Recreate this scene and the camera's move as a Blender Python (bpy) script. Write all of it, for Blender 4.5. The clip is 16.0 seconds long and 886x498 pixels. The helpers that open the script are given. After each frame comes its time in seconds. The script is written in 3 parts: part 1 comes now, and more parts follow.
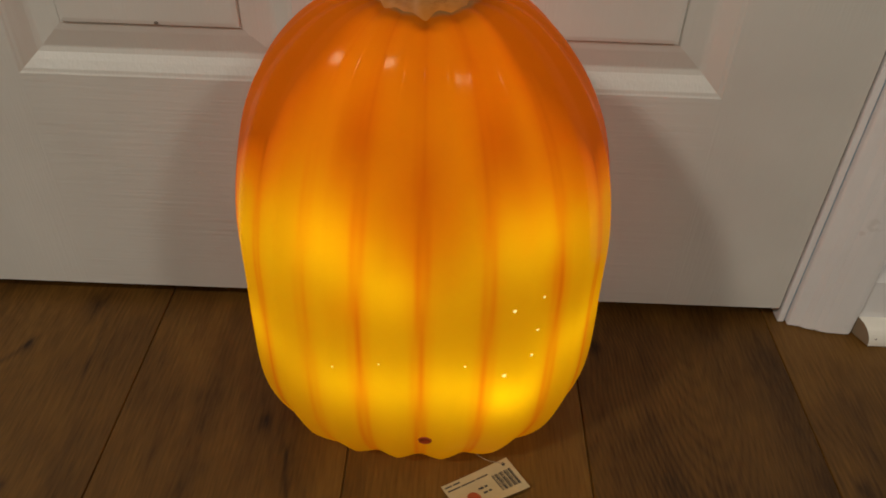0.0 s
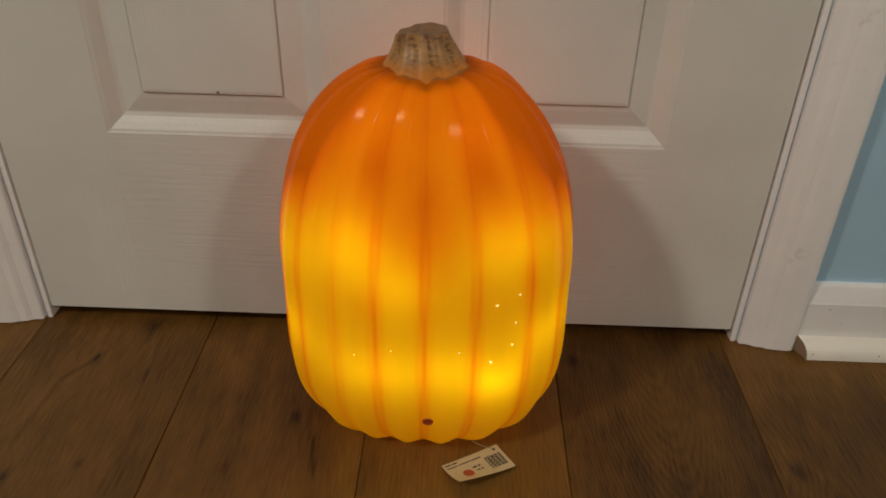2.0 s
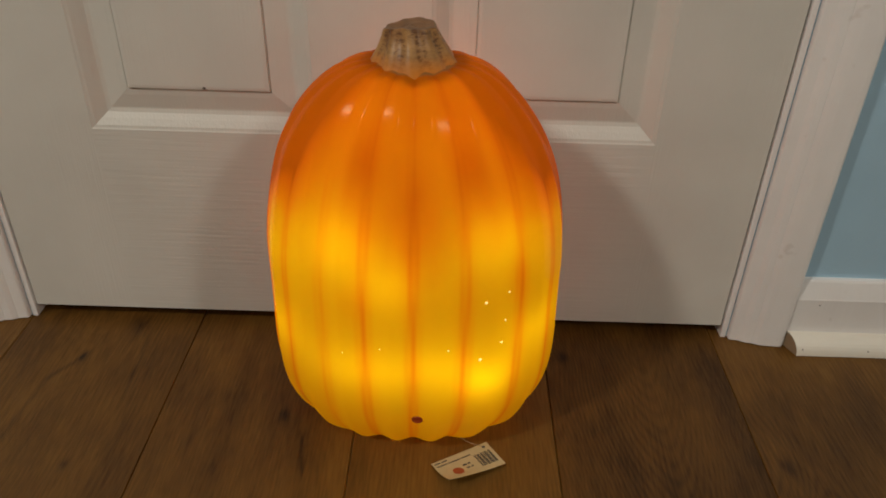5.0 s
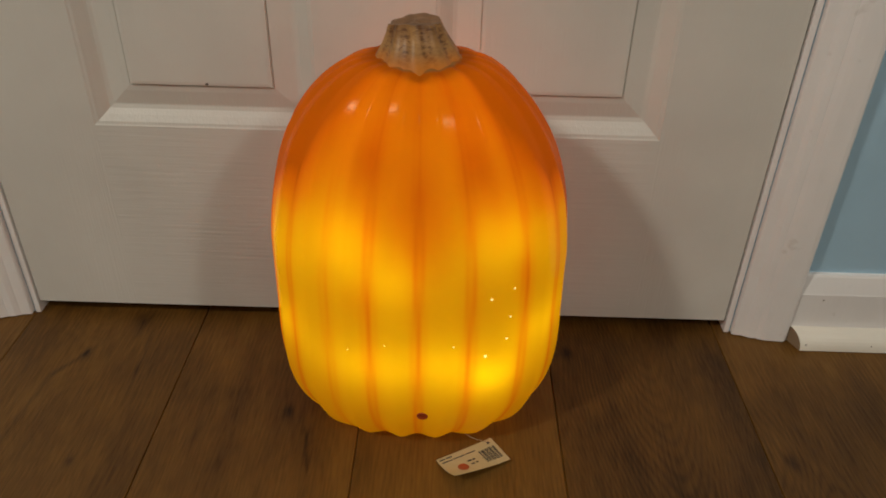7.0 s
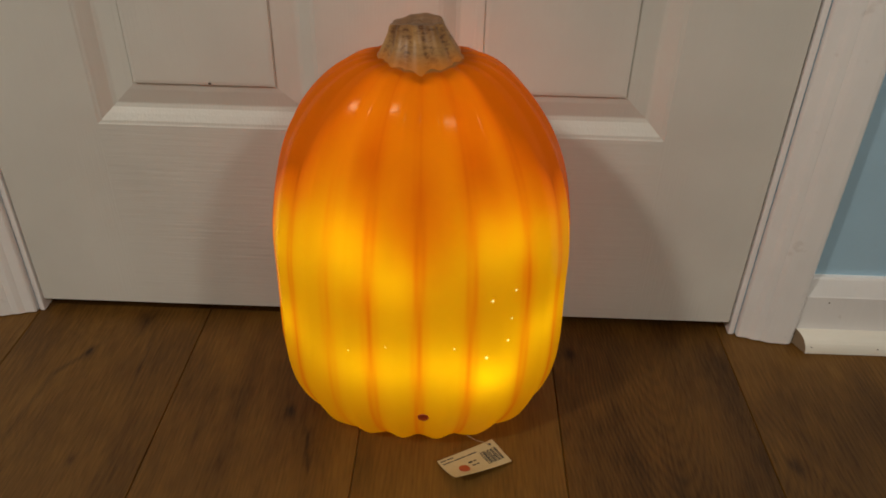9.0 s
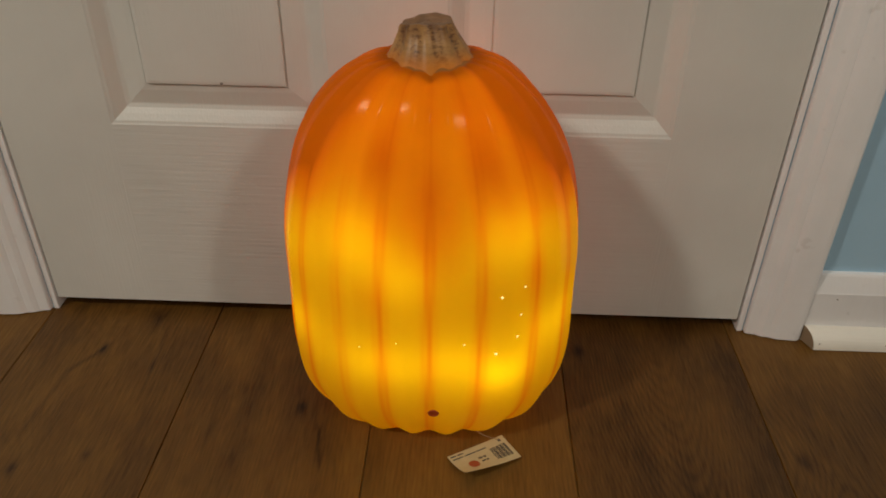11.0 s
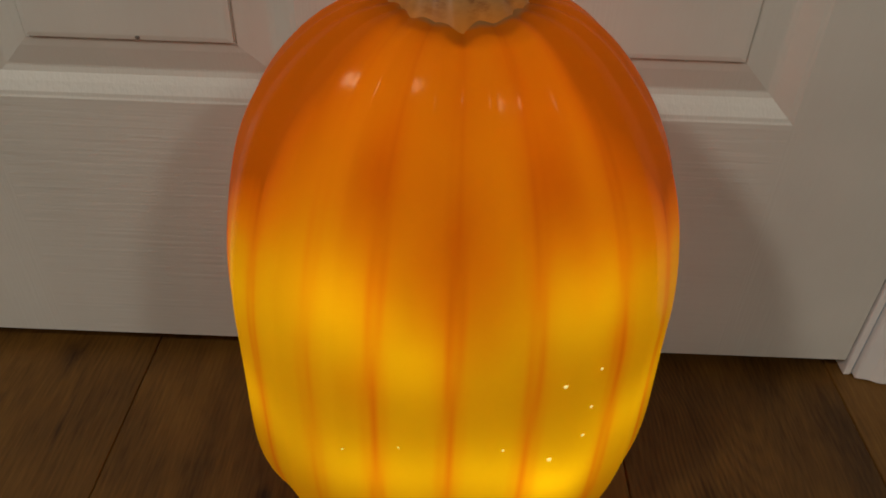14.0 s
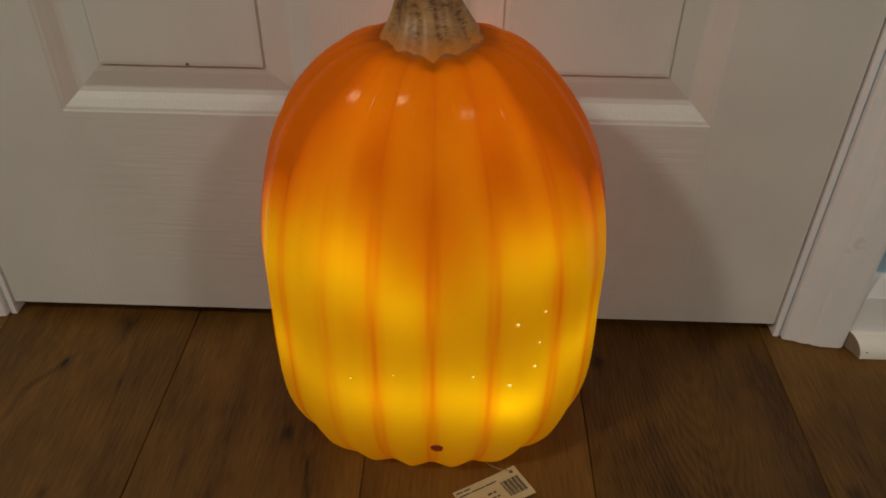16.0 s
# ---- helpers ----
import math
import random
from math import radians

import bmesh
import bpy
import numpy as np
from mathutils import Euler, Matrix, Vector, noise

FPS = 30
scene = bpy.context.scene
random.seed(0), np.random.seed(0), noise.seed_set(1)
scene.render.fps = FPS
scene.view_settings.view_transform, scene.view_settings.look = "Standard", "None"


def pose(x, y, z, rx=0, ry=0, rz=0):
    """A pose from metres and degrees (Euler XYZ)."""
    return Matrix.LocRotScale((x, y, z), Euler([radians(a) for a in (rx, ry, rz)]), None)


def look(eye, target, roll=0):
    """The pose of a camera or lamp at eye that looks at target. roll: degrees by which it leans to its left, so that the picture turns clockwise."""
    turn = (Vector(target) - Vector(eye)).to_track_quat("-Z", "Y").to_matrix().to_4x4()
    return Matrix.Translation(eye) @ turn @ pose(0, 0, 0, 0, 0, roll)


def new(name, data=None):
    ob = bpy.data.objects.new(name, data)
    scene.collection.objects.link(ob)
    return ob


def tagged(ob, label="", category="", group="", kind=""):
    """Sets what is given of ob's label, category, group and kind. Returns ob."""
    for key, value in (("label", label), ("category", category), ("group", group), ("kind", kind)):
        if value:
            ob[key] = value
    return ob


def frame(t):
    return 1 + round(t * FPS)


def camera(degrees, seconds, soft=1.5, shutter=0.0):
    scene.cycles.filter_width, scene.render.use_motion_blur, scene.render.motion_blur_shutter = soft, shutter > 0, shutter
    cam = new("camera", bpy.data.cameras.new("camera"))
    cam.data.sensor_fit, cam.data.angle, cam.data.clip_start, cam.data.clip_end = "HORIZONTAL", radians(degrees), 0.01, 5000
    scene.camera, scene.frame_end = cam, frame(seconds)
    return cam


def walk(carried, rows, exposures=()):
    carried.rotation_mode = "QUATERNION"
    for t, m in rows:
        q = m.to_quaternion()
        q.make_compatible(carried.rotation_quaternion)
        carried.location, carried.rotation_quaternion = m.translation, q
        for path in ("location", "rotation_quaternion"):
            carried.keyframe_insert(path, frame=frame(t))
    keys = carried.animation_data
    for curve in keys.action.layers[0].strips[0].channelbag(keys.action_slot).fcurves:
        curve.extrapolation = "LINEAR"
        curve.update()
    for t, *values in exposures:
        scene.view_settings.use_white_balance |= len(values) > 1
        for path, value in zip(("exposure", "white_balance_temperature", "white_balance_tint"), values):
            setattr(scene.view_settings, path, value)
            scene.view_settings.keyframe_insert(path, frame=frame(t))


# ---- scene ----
cam = camera(60.0, 16.0, soft=1.8)
PATH = [
    (0, (0.062, -0.541, 0.506), (0.059, 1.019, -0.745), 2.1),
    (0.5, (0.07, -0.618, 0.531), (0.068, 0.97, -0.685), 1.8),
    (1, (0.073, -0.659, 0.541), (0.066, 0.981, -0.604), 1.7),
    (1.5, (0.073, -0.679, 0.546), (0.049, 0.995, -0.548), 1.4),
    (2, (0.073, -0.684, 0.545), (0.039, 1.002, -0.53), 1.3),
    (2.5, (0.076, -0.685, 0.546), (0.037, 1.003, -0.526), 1.2),
    (3, (0.072, -0.686, 0.544), (0.036, 1.004, -0.526), 1.3),
    (3.5, (0.075, -0.685, 0.545), (0.038, 1.002, -0.527), 1.2),
    (4, (0.076, -0.68, 0.544), (0.053, 1.006, -0.532), 1.3),
    (6.5, (0.071, -0.679, 0.543), (0.064, 0.995, -0.552), 1.6),
    (7, (0.07, -0.677, 0.545), (0.062, 0.994, -0.554), 1.5),
    (7.5, (0.074, -0.675, 0.548), (0.062, 0.992, -0.557), 1.4),
    (8, (0.077, -0.675, 0.546), (0.057, 0.995, -0.554), 1.3),
    (8.5, (0.072, -0.671, 0.547), (0.042, 0.995, -0.558), 1.3),
    (9, (0.075, -0.673, 0.546), (0.047, 0.994, -0.559), 1.4),
    (11.5, (0.072, -0.68, 0.548), (0.022, 0.986, -0.558), 0.8),
    (12, (0.07, -0.677, 0.544), (0.023, 0.982, -0.572), 0.8),
    (12.5, (0.067, -0.657, 0.536), (0.024, 0.987, -0.601), 0.9),
    (13, (0.058, -0.589, 0.517), (0.021, 1.039, -0.644), 1.1),
    (13.5, (0.05, -0.519, 0.502), (0.025, 1.094, -0.682), 1.5),
    (14, (0.044, -0.462, 0.471), (0.036, 1.124, -0.747), 2.0),
    (14.5, (0.046, -0.436, 0.434), (0.043, 1.127, -0.813), 2.1),
    (15, (0.045, -0.435, 0.42), (0.046, 1.103, -0.859), 2.1),
    (15.5, (0.051, -0.478, 0.473), (0.037, 1.05, -0.817), 1.5),
    (16, (0.065, -0.577, 0.53), (0.027, 1.022, -0.67), 0.8),
]
EXPOSURES = [(0.0, -0.13), (0.6, -0.09), (1.2, -0.04), (12.4, -0.04), (13.0, -0.15), (13.5, -0.33), (14.0, -0.37), (14.5, -0.43), (15.0, -0.48), (15.5, -0.43), (16.0, -0.35)]
walk(cam, [(t, look(eye, target, roll)) for t, eye, target, roll in PATH], EXPOSURES)


# ---- light ----
def lamp(name, kind, at, watts, colour, size=0.1, target=None):
    data = bpy.data.lights.new(name, kind)
    data.energy, data.color = watts, colour
    if kind == "AREA":
        data.shape, data.size = "DISK", size
    else:
        data.shadow_soft_size = size
    ob = new(name, data)
    ob.matrix_world = look(at, target) if target else Matrix.Translation(at)
    return ob


world = bpy.data.worlds.new("world")
scene.world = world
world.use_nodes = True
world.node_tree.nodes["Background"].inputs[0].default_value = (0.8, 0.85, 1.0, 1)
world.node_tree.nodes["Background"].inputs[1].default_value = 0.01
lamp("room_lamp", "AREA", (1.50, -1.95, 2.05), 10.8, (1.0, 0.92, 0.795), 0.26, (0.1, 0.0, 0.1))
lamp("second_room_lamp", "AREA", (-1.45, -1.50, 2.15), 19.2, (1.0, 0.92, 0.795), 0.26, (0.1, 0.0, 0.1))
# unseen small lamp, added to give the shell crisp glints
lamp("glint_lamp", "AREA", (0.10, -2.50, 2.25), 5.0, (1.0, 0.90, 0.72), 0.08, (0.1, 0.0, 0.1))

# ---- materials ----
def material(name):
    m = bpy.data.materials.new(name)
    m.use_nodes = True
    nodes, links = m.node_tree.nodes, m.node_tree.links
    return m, nodes, links, nodes["Principled BSDF"]


def node(nodes, kind, **values):
    n = nodes.new(kind)
    for key, value in values.items():
        n.inputs[key.replace("_", " ")].default_value = value
    return n


def math_node(nodes, links, op, a, b=0.0):
    n = nodes.new("ShaderNodeMath")
    n.operation = op
    for i, v in enumerate((a, b)):
        if isinstance(v, (int, float)):
            n.inputs[i].default_value = v
        else:
            links.new(v, n.inputs[i])
    return n.outputs[0]


def ramp(nodes, links, fac, stops):
    n = nodes.new("ShaderNodeValToRGB")
    els = n.color_ramp.elements
    while len(els) < len(stops):
        els.new(0.5)
    for e, (p, c) in zip(els, stops):
        e.position, e.color = p, (*c, 1)
    links.new(fac, n.inputs[0])
    return n.outputs[0]


def stretched(nodes, links, source, scale, seed=0.0):
    n = nodes.new("ShaderNodeMapping")
    n.inputs["Scale"].default_value = scale
    n.inputs["Location"].default_value = (seed, seed * 0.7, seed * 1.3)
    links.new(source, n.inputs["Vector"])
    return n.outputs[0]


def noise_of(nodes, links, vec, scale, detail=3.0, rough=0.5):
    n = node(nodes, "ShaderNodeTexNoise", Scale=scale, Detail=detail, Roughness=rough)
    links.new(vec, n.inputs["Vector"])
    return n.outputs[0]


def bump(nodes, links, bsdf, height, strength, distance):
    n = node(nodes, "ShaderNodeBump", Strength=strength, Distance=distance)
    links.new(height, n.inputs["Height"])
    links.new(n.outputs[0], bsdf.inputs["Normal"])


def paint(name, base, grain=None, rough=0.42, strength=0.35, scuff=0.0):
    """Painted surface: brushed grain along one axis, slight mottling, small scuffs."""
    m, nodes, links, bsdf = material(name)
    co = nodes.new("ShaderNodeTexCoord").outputs["Object"]
    mottle = noise_of(nodes, links, co, 9.0, 4.0)
    light = tuple(min(1, c * 1.03) for c in base)
    dark = tuple(c * 0.93 for c in base)
    colour = ramp(nodes, links, mottle, [(0.3, dark), (0.7, light)])
    if scuff:
        spots = noise_of(nodes, links, stretched(nodes, links, co, (1, 1, 1), 3.1), 55.0, 2.0)
        mask = ramp(nodes, links, spots, [(0.70, (0, 0, 0)), (0.76, (scuff, scuff, scuff))])
        mix = nodes.new("ShaderNodeMix")
        mix.data_type = "RGBA"
        links.new(mask, mix.inputs[0])
        links.new(colour, mix.inputs[6])
        mix.inputs[7].default_value = (base[0] * 0.55, base[1] * 0.5, base[2] * 0.45, 1)
        colour = mix.outputs[2]
    links.new(colour, bsdf.inputs["Base Color"])
    bsdf.inputs["Roughness"].default_value = rough
    bsdf.inputs["Specular IOR Level"].default_value = 0.35
    if grain:
        fine = noise_of(nodes, links, stretched(nodes, links, co, grain), 1.0, 2.0, 0.6)
        bump(nodes, links, bsdf, fine, strength, 0.0012)
    else:
        fine = noise_of(nodes, links, co, 260.0, 2.0)
        bump(nodes, links, bsdf, fine, strength, 0.0004)
    return m


WHITE = (0.715, 0.70, 0.655)
door_v = paint("door_paint_upright_grain", WHITE, (420, 420, 12), strength=0.25)
door_h = paint("door_paint_level_grain", WHITE, (10, 300, 300), strength=0.45)
trim_white = paint("trim_paint", (0.90, 0.885, 0.885), (160, 160, 6), 0.38, 0.15, 0.22)
shoe_cream = paint("shoe_paint", (0.90, 0.86, 0.77), (6, 160, 160), 0.4, 0.15, 0.25)
shoe_end = paint("raw_wood_end", (0.30, 0.22, 0.14), None, 0.8, 0.4)
wall_blue = paint("blue_wall_paint", (0.42, 0.63, 0.80), None, 0.6, 0.3)
plain_wall = paint("pale_wall_paint", (0.62, 0.60, 0.56), None, 0.7, 0.3)
ceiling_white = paint("ceiling_paint", (0.75, 0.74, 0.72), None, 0.8, 0.3)
# dark colour stands in for the shade behind the door
dark_gap = paint("gap_shade_paint", (0.10, 0.09, 0.08), None, 0.8, 0.3)


def wood_floor():
    """Oak-look laminate: arched rings along each plank, fine pores, blotches, knots that bend the rings and a few dark splits."""
    m, nodes, links, bsdf = material("oak_laminate")

    def calc(op, a, b=0.0):
        return math_node(nodes, links, op, a, b)

    def bell(d):
        return calc("POWER", 2.718, calc("MULTIPLY", calc("MULTIPLY", d, d), -1.0))

    pos = nodes.new("ShaderNodeNewGeometry").outputs["Position"]
    info = nodes.new("ShaderNodeObjectInfo")
    rnd = info.outputs["Random"]
    local = nodes.new("ShaderNodeSeparateXYZ")
    links.new(nodes.new("ShaderNodeTexCoord").outputs["Object"], local.inputs[0])
    figure = nodes.new("ShaderNodeSeparateColor")
    links.new(info.outputs["Color"], figure.inputs[0])
    shift = nodes.new("ShaderNodeCombineXYZ")
    links.new(calc("MULTIPLY", rnd, 7.0), shift.inputs[0])
    links.new(calc("MULTIPLY", rnd, 31.0), shift.inputs[1])
    add = nodes.new("ShaderNodeVectorMath")
    links.new(pos, add.inputs[0])
    links.new(shift.outputs[0], add.inputs[1])
    co = add.outputs[0]
    flat = nodes.new("ShaderNodeSeparateXYZ")
    links.new(pos, flat.inputs[0])
    wob = calc("MULTIPLY", calc("SUBTRACT", noise_of(nodes, links, stretched(nodes, links, co, (1.0, 0.45, 1.0)), 26.0, 3.0), 0.5), 0.022)
    wx = calc("ADD", flat.outputs[0], wob)
    # arches: distance from the plank's heart line, running on along it
    off = calc("SUBTRACT", local.outputs[0], figure.outputs[0])
    off = calc("ADD", off, calc("MULTIPLY", calc("SUBTRACT", noise_of(nodes, links, stretched(nodes, links, co, (1.0, 0.22, 1.0)), 10.0, 2.0), 0.5), 0.034))
    arch = calc("SQRT", calc("ADD", calc("MULTIPLY", off, off), 0.00016))
    field = calc("ADD", arch, calc("MULTIPLY", flat.outputs[1], calc("SUBTRACT", figure.outputs[1], 0.5)))
    knots = 0.0
    for x, y, size in ((-0.304, -0.069, 0.011), (-0.262, -0.010, 0.022), (-0.266, -0.212, 0.008), (-0.078, -0.143, 0.012), (-0.323, -0.231, 0.010), (0.395, -0.190, 0.014), (0.205, -0.045, 0.010)):
        dx = calc("DIVIDE", calc("SUBTRACT", wx, x), size)
        dy = calc("DIVIDE", calc("SUBTRACT", flat.outputs[1], y), size * 1.7)
        d = calc("SQRT", calc("ADD", calc("MULTIPLY", dx, dx), calc("MULTIPLY", dy, dy)))
        field = calc("ADD", field, calc("MULTIPLY", bell(calc("MULTIPLY", d, 0.36)), 0.020))
        knots = calc("ADD", bell(calc("MULTIPLY", d, 1.9)), knots)
    for x0, y0, x1, y1, wide in ((-0.247, -0.036, -0.243, -0.114, 0.0022), (-0.300, -0.060, -0.331, -0.105, 0.0030), (-0.329, -0.098, -0.334, -0.180, 0.0032), (-0.060, -0.165, -0.046, -0.215, 0.0020)):
        long = math.hypot(x1 - x0, y1 - y0)
        ux, uy = (x1 - x0) / long, (y1 - y0) / long
        cx, cy = calc("SUBTRACT", wx, (x0 + x1) / 2), calc("SUBTRACT", flat.outputs[1], (y0 + y1) / 2)
        across = calc("SUBTRACT", calc("MULTIPLY", cx, uy), calc("MULTIPLY", cy, ux))
        along = calc("ADD", calc("MULTIPLY", cx, ux), calc("MULTIPLY", cy, uy))
        reach = calc("DIVIDE", along, long * 0.55)
        reach = calc("MULTIPLY", reach, reach)
        knots = calc("ADD", knots, calc("MULTIPLY", calc("MULTIPLY", bell(calc("DIVIDE", across, wide)), bell(reach)), 0.65))
    wave = calc("SINE", calc("MULTIPLY", field, 1350.0))
    line = ramp(nodes, links, calc("ADD", calc("MULTIPLY", wave, 0.5), 0.5), [(0.0, (0, 0, 0)), (0.55, (0.75, 0.75, 0.75)), (1.0, (1, 1, 1))])
    patchy = ramp(nodes, links, noise_of(nodes, links, stretched(nodes, links, co, (9, 3.0, 1), 2.0), 1.0, 3.0), [(0.36, (0.12, 0.12, 0.12)), (0.62, (1, 1, 1))])
    pores = noise_of(nodes, links, stretched(nodes, links, co, (430, 30, 1)), 1.0, 3.0, 0.6)
    streak = noise_of(nodes, links, stretched(nodes, links, co, (34, 3.2, 1)), 1.0, 4.0, 0.6)
    blotch = noise_of(nodes, links, stretched(nodes, links, co, (11, 6.0, 1), 5.0), 1.0, 4.0, 0.6)
    tone = calc("MULTIPLY", calc("MULTIPLY", calc("SUBTRACT", line, 0.55), patchy), calc("MULTIPLY", figure.outputs[2], 0.095))
    tone = calc("ADD", tone, calc("ADD", calc("MULTIPLY", pores, 0.36), 0.055))
    tone = calc("ADD", tone, calc("MULTIPLY", streak, 0.27))
    tone = calc("ADD", tone, calc("MULTIPLY", blotch, 0.62))
    tone = calc("ADD", tone, calc("MULTIPLY", calc("SUBTRACT", rnd, 0.5), 0.05))
    tone = calc("ADD", tone, calc("SUBTRACT", info.outputs["Alpha"], 1.0))
    tone = calc("SUBTRACT", tone, calc("MULTIPLY", knots, calc("ADD", 0.06, calc("MULTIPLY", noise_of(nodes, links, stretched(nodes, links, co, (240, 90, 1), 4.0), 1.0, 3.0, 0.6), 0.30))))
    colour = ramp(nodes, links, tone, [(0.34, (0.014, 0.0052, 0.0010)), (0.53, (0.069, 0.0300, 0.0054)), (0.71, (0.136, 0.0620, 0.0108)), (0.98, (0.230, 0.113, 0.021))])
    links.new(colour, bsdf.inputs["Base Color"])
    links.new(ramp(nodes, links, pores, [(0.3, (0.60, 0.60, 0.60)), (0.7, (0.44, 0.44, 0.44))]), bsdf.inputs["Roughness"])
    bsdf.inputs["Specular IOR Level"].default_value = 0.3
    bump(nodes, links, bsdf, pores, 0.35, 0.0006)
    return m


oak = wood_floor()


def shell_plastic():
    """Thin translucent blow-moulded shell: yellow plastic with orange sprayed on the shoulders and the back, and deeper
    orange in the creases.
    """
    m, nodes, links, bsdf = material("sprayed_translucent_plastic")
    co = nodes.new("ShaderNodeTexCoord").outputs["Object"]
    xyz = nodes.new("ShaderNodeSeparateXYZ")
    links.new(co, xyz.inputs[0])
    orange_amount = nodes.new("ShaderNodeAttribute")
    orange_amount.attribute_name = "orange_amount"
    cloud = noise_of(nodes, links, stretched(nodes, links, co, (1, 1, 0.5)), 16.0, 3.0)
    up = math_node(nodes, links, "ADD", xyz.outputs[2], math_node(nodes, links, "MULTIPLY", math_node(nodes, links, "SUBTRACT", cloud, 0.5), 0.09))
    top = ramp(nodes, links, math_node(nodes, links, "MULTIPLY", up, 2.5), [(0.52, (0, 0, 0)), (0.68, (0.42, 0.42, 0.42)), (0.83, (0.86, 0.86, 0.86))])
    amount = math_node(nodes, links, "MINIMUM", math_node(nodes, links, "ADD", math_node(nodes, links, "MULTIPLY", top, 0.84), orange_amount.outputs["Fac"]), 1.0)
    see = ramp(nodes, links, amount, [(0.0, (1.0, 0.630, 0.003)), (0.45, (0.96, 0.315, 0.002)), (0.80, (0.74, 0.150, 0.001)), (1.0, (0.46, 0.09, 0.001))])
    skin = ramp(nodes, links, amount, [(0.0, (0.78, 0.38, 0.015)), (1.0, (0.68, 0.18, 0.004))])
    # the stem's tan spray feathers onto the shoulder
    collar = nodes.new("ShaderNodeAttribute")
    collar.attribute_name = "collar"
    ragged = math_node(nodes, links, "ADD", collar.outputs["Fac"], math_node(nodes, links, "MULTIPLY", math_node(nodes, links, "SUBTRACT", noise_of(nodes, links, co, 70.0), 0.5), 0.35))
    tan = ramp(nodes, links, ragged, [(0.15, (0, 0, 0)), (0.80, (1, 1, 1))])
    mix = nodes.new("ShaderNodeMix")
    mix.data_type = "RGBA"
    links.new(tan, mix.inputs[0])
    links.new(skin, mix.inputs[6])
    mix.inputs[7].default_value = (0.50, 0.27, 0.09, 1)
    links.new(mix.outputs[2], bsdf.inputs["Base Color"])
    bsdf.inputs["Roughness"].default_value = 0.15
    bsdf.inputs["Specular IOR Level"].default_value = 0.09
    bsdf.inputs["Specular Tint"].default_value = (1.0, 0.88, 0.60, 1)
    ripple = noise_of(nodes, links, co, 130.0, 2.0)
    bump(nodes, links, bsdf, ripple, 0.12, 0.0008)
    glow = nodes.new("ShaderNodeBsdfTranslucent")
    mix2 = nodes.new("ShaderNodeMix")
    mix2.data_type = "RGBA"
    links.new(tan, mix2.inputs[0])
    links.new(see, mix2.inputs[6])
    mix2.inputs[7].default_value = (0.45, 0.19, 0.028, 1)
    links.new(mix2.outputs[2], glow.inputs[0])
    blend = nodes.new("ShaderNodeMixShader")
    blend.inputs[0].default_value = 0.55
    links.new(bsdf.outputs[0], blend.inputs[1])
    links.new(glow.outputs[0], blend.inputs[2])
    links.new(blend.outputs[0], nodes["Material Output"].inputs[0])
    return m


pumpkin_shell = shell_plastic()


def stem_paint():
    m, nodes, links, bsdf = material("stem_paint")
    co = nodes.new("ShaderNodeTexCoord").outputs["Object"]
    groove = nodes.new("ShaderNodeAttribute")
    groove.attribute_name = "groove"
    dirt = noise_of(nodes, links, stretched(nodes, links, co, (170, 170, 480)), 1.0, 3.0, 0.7)
    wash = math_node(nodes, links, "MULTIPLY", groove.outputs["Fac"], ramp(nodes, links, dirt, [(0.44, (0, 0, 0)), (0.60, (0.9, 0.9, 0.9))]))
    wash = math_node(nodes, links, "MAXIMUM", wash, math_node(nodes, links, "SUBTRACT", groove.outputs["Fac"], 0.85))
    soft = noise_of(nodes, links, co, 60.0, 3.0)
    base = ramp(nodes, links, soft, [(0.3, (0.30, 0.145, 0.048)), (0.7, (0.52, 0.280, 0.098))])
    mix = nodes.new("ShaderNodeMix")
    mix.data_type = "RGBA"
    links.new(wash, mix.inputs[0])
    links.new(base, mix.inputs[6])
    mix.inputs[7].default_value = (0.13, 0.048, 0.016, 1)
    fade = nodes.new("ShaderNodeAttribute")
    fade.attribute_name = "fade"
    edge = math_node(nodes, links, "ADD", fade.outputs["Fac"], math_node(nodes, links, "MULTIPLY", math_node(nodes, links, "SUBTRACT", soft, 0.5), 0.6))
    foot = nodes.new("ShaderNodeMix")
    foot.data_type = "RGBA"
    links.new(ramp(nodes, links, edge, [(0.15, (0, 0, 0)), (0.95, (1, 1, 1))]), foot.inputs[0])
    links.new(mix.outputs[2], foot.inputs[6])
    foot.inputs[7].default_value = (0.66, 0.20, 0.012, 1)
    links.new(foot.outputs[2], bsdf.inputs["Base Color"])
    bsdf.inputs["Roughness"].default_value = 0.38
    bsdf.inputs["Specular IOR Level"].default_value = 0.35
    bump(nodes, links, bsdf, dirt, 0.2, 0.0006)
    return m


stem_tan = stem_paint()


def simple(name, base, rough=0.5, amount=0.08, emit=0.0):
    m, nodes, links, bsdf = material(name)
    co = nodes.new("ShaderNodeTexCoord").outputs["Object"]
    v = noise_of(nodes, links, co, 120.0, 3.0)
    links.new(ramp(nodes, links, v, [(0.3, tuple(c * (1 - amount) for c in base)), (0.7, base)]), bsdf.inputs["Base Color"])
    bsdf.inputs["Roughness"].default_value = rough
    if emit:
        bsdf.inputs["Emission Color"].default_value = (1.0, 0.80, 0.25, 1)
        bsdf.inputs["Emission Strength"].default_value = emit
    return m


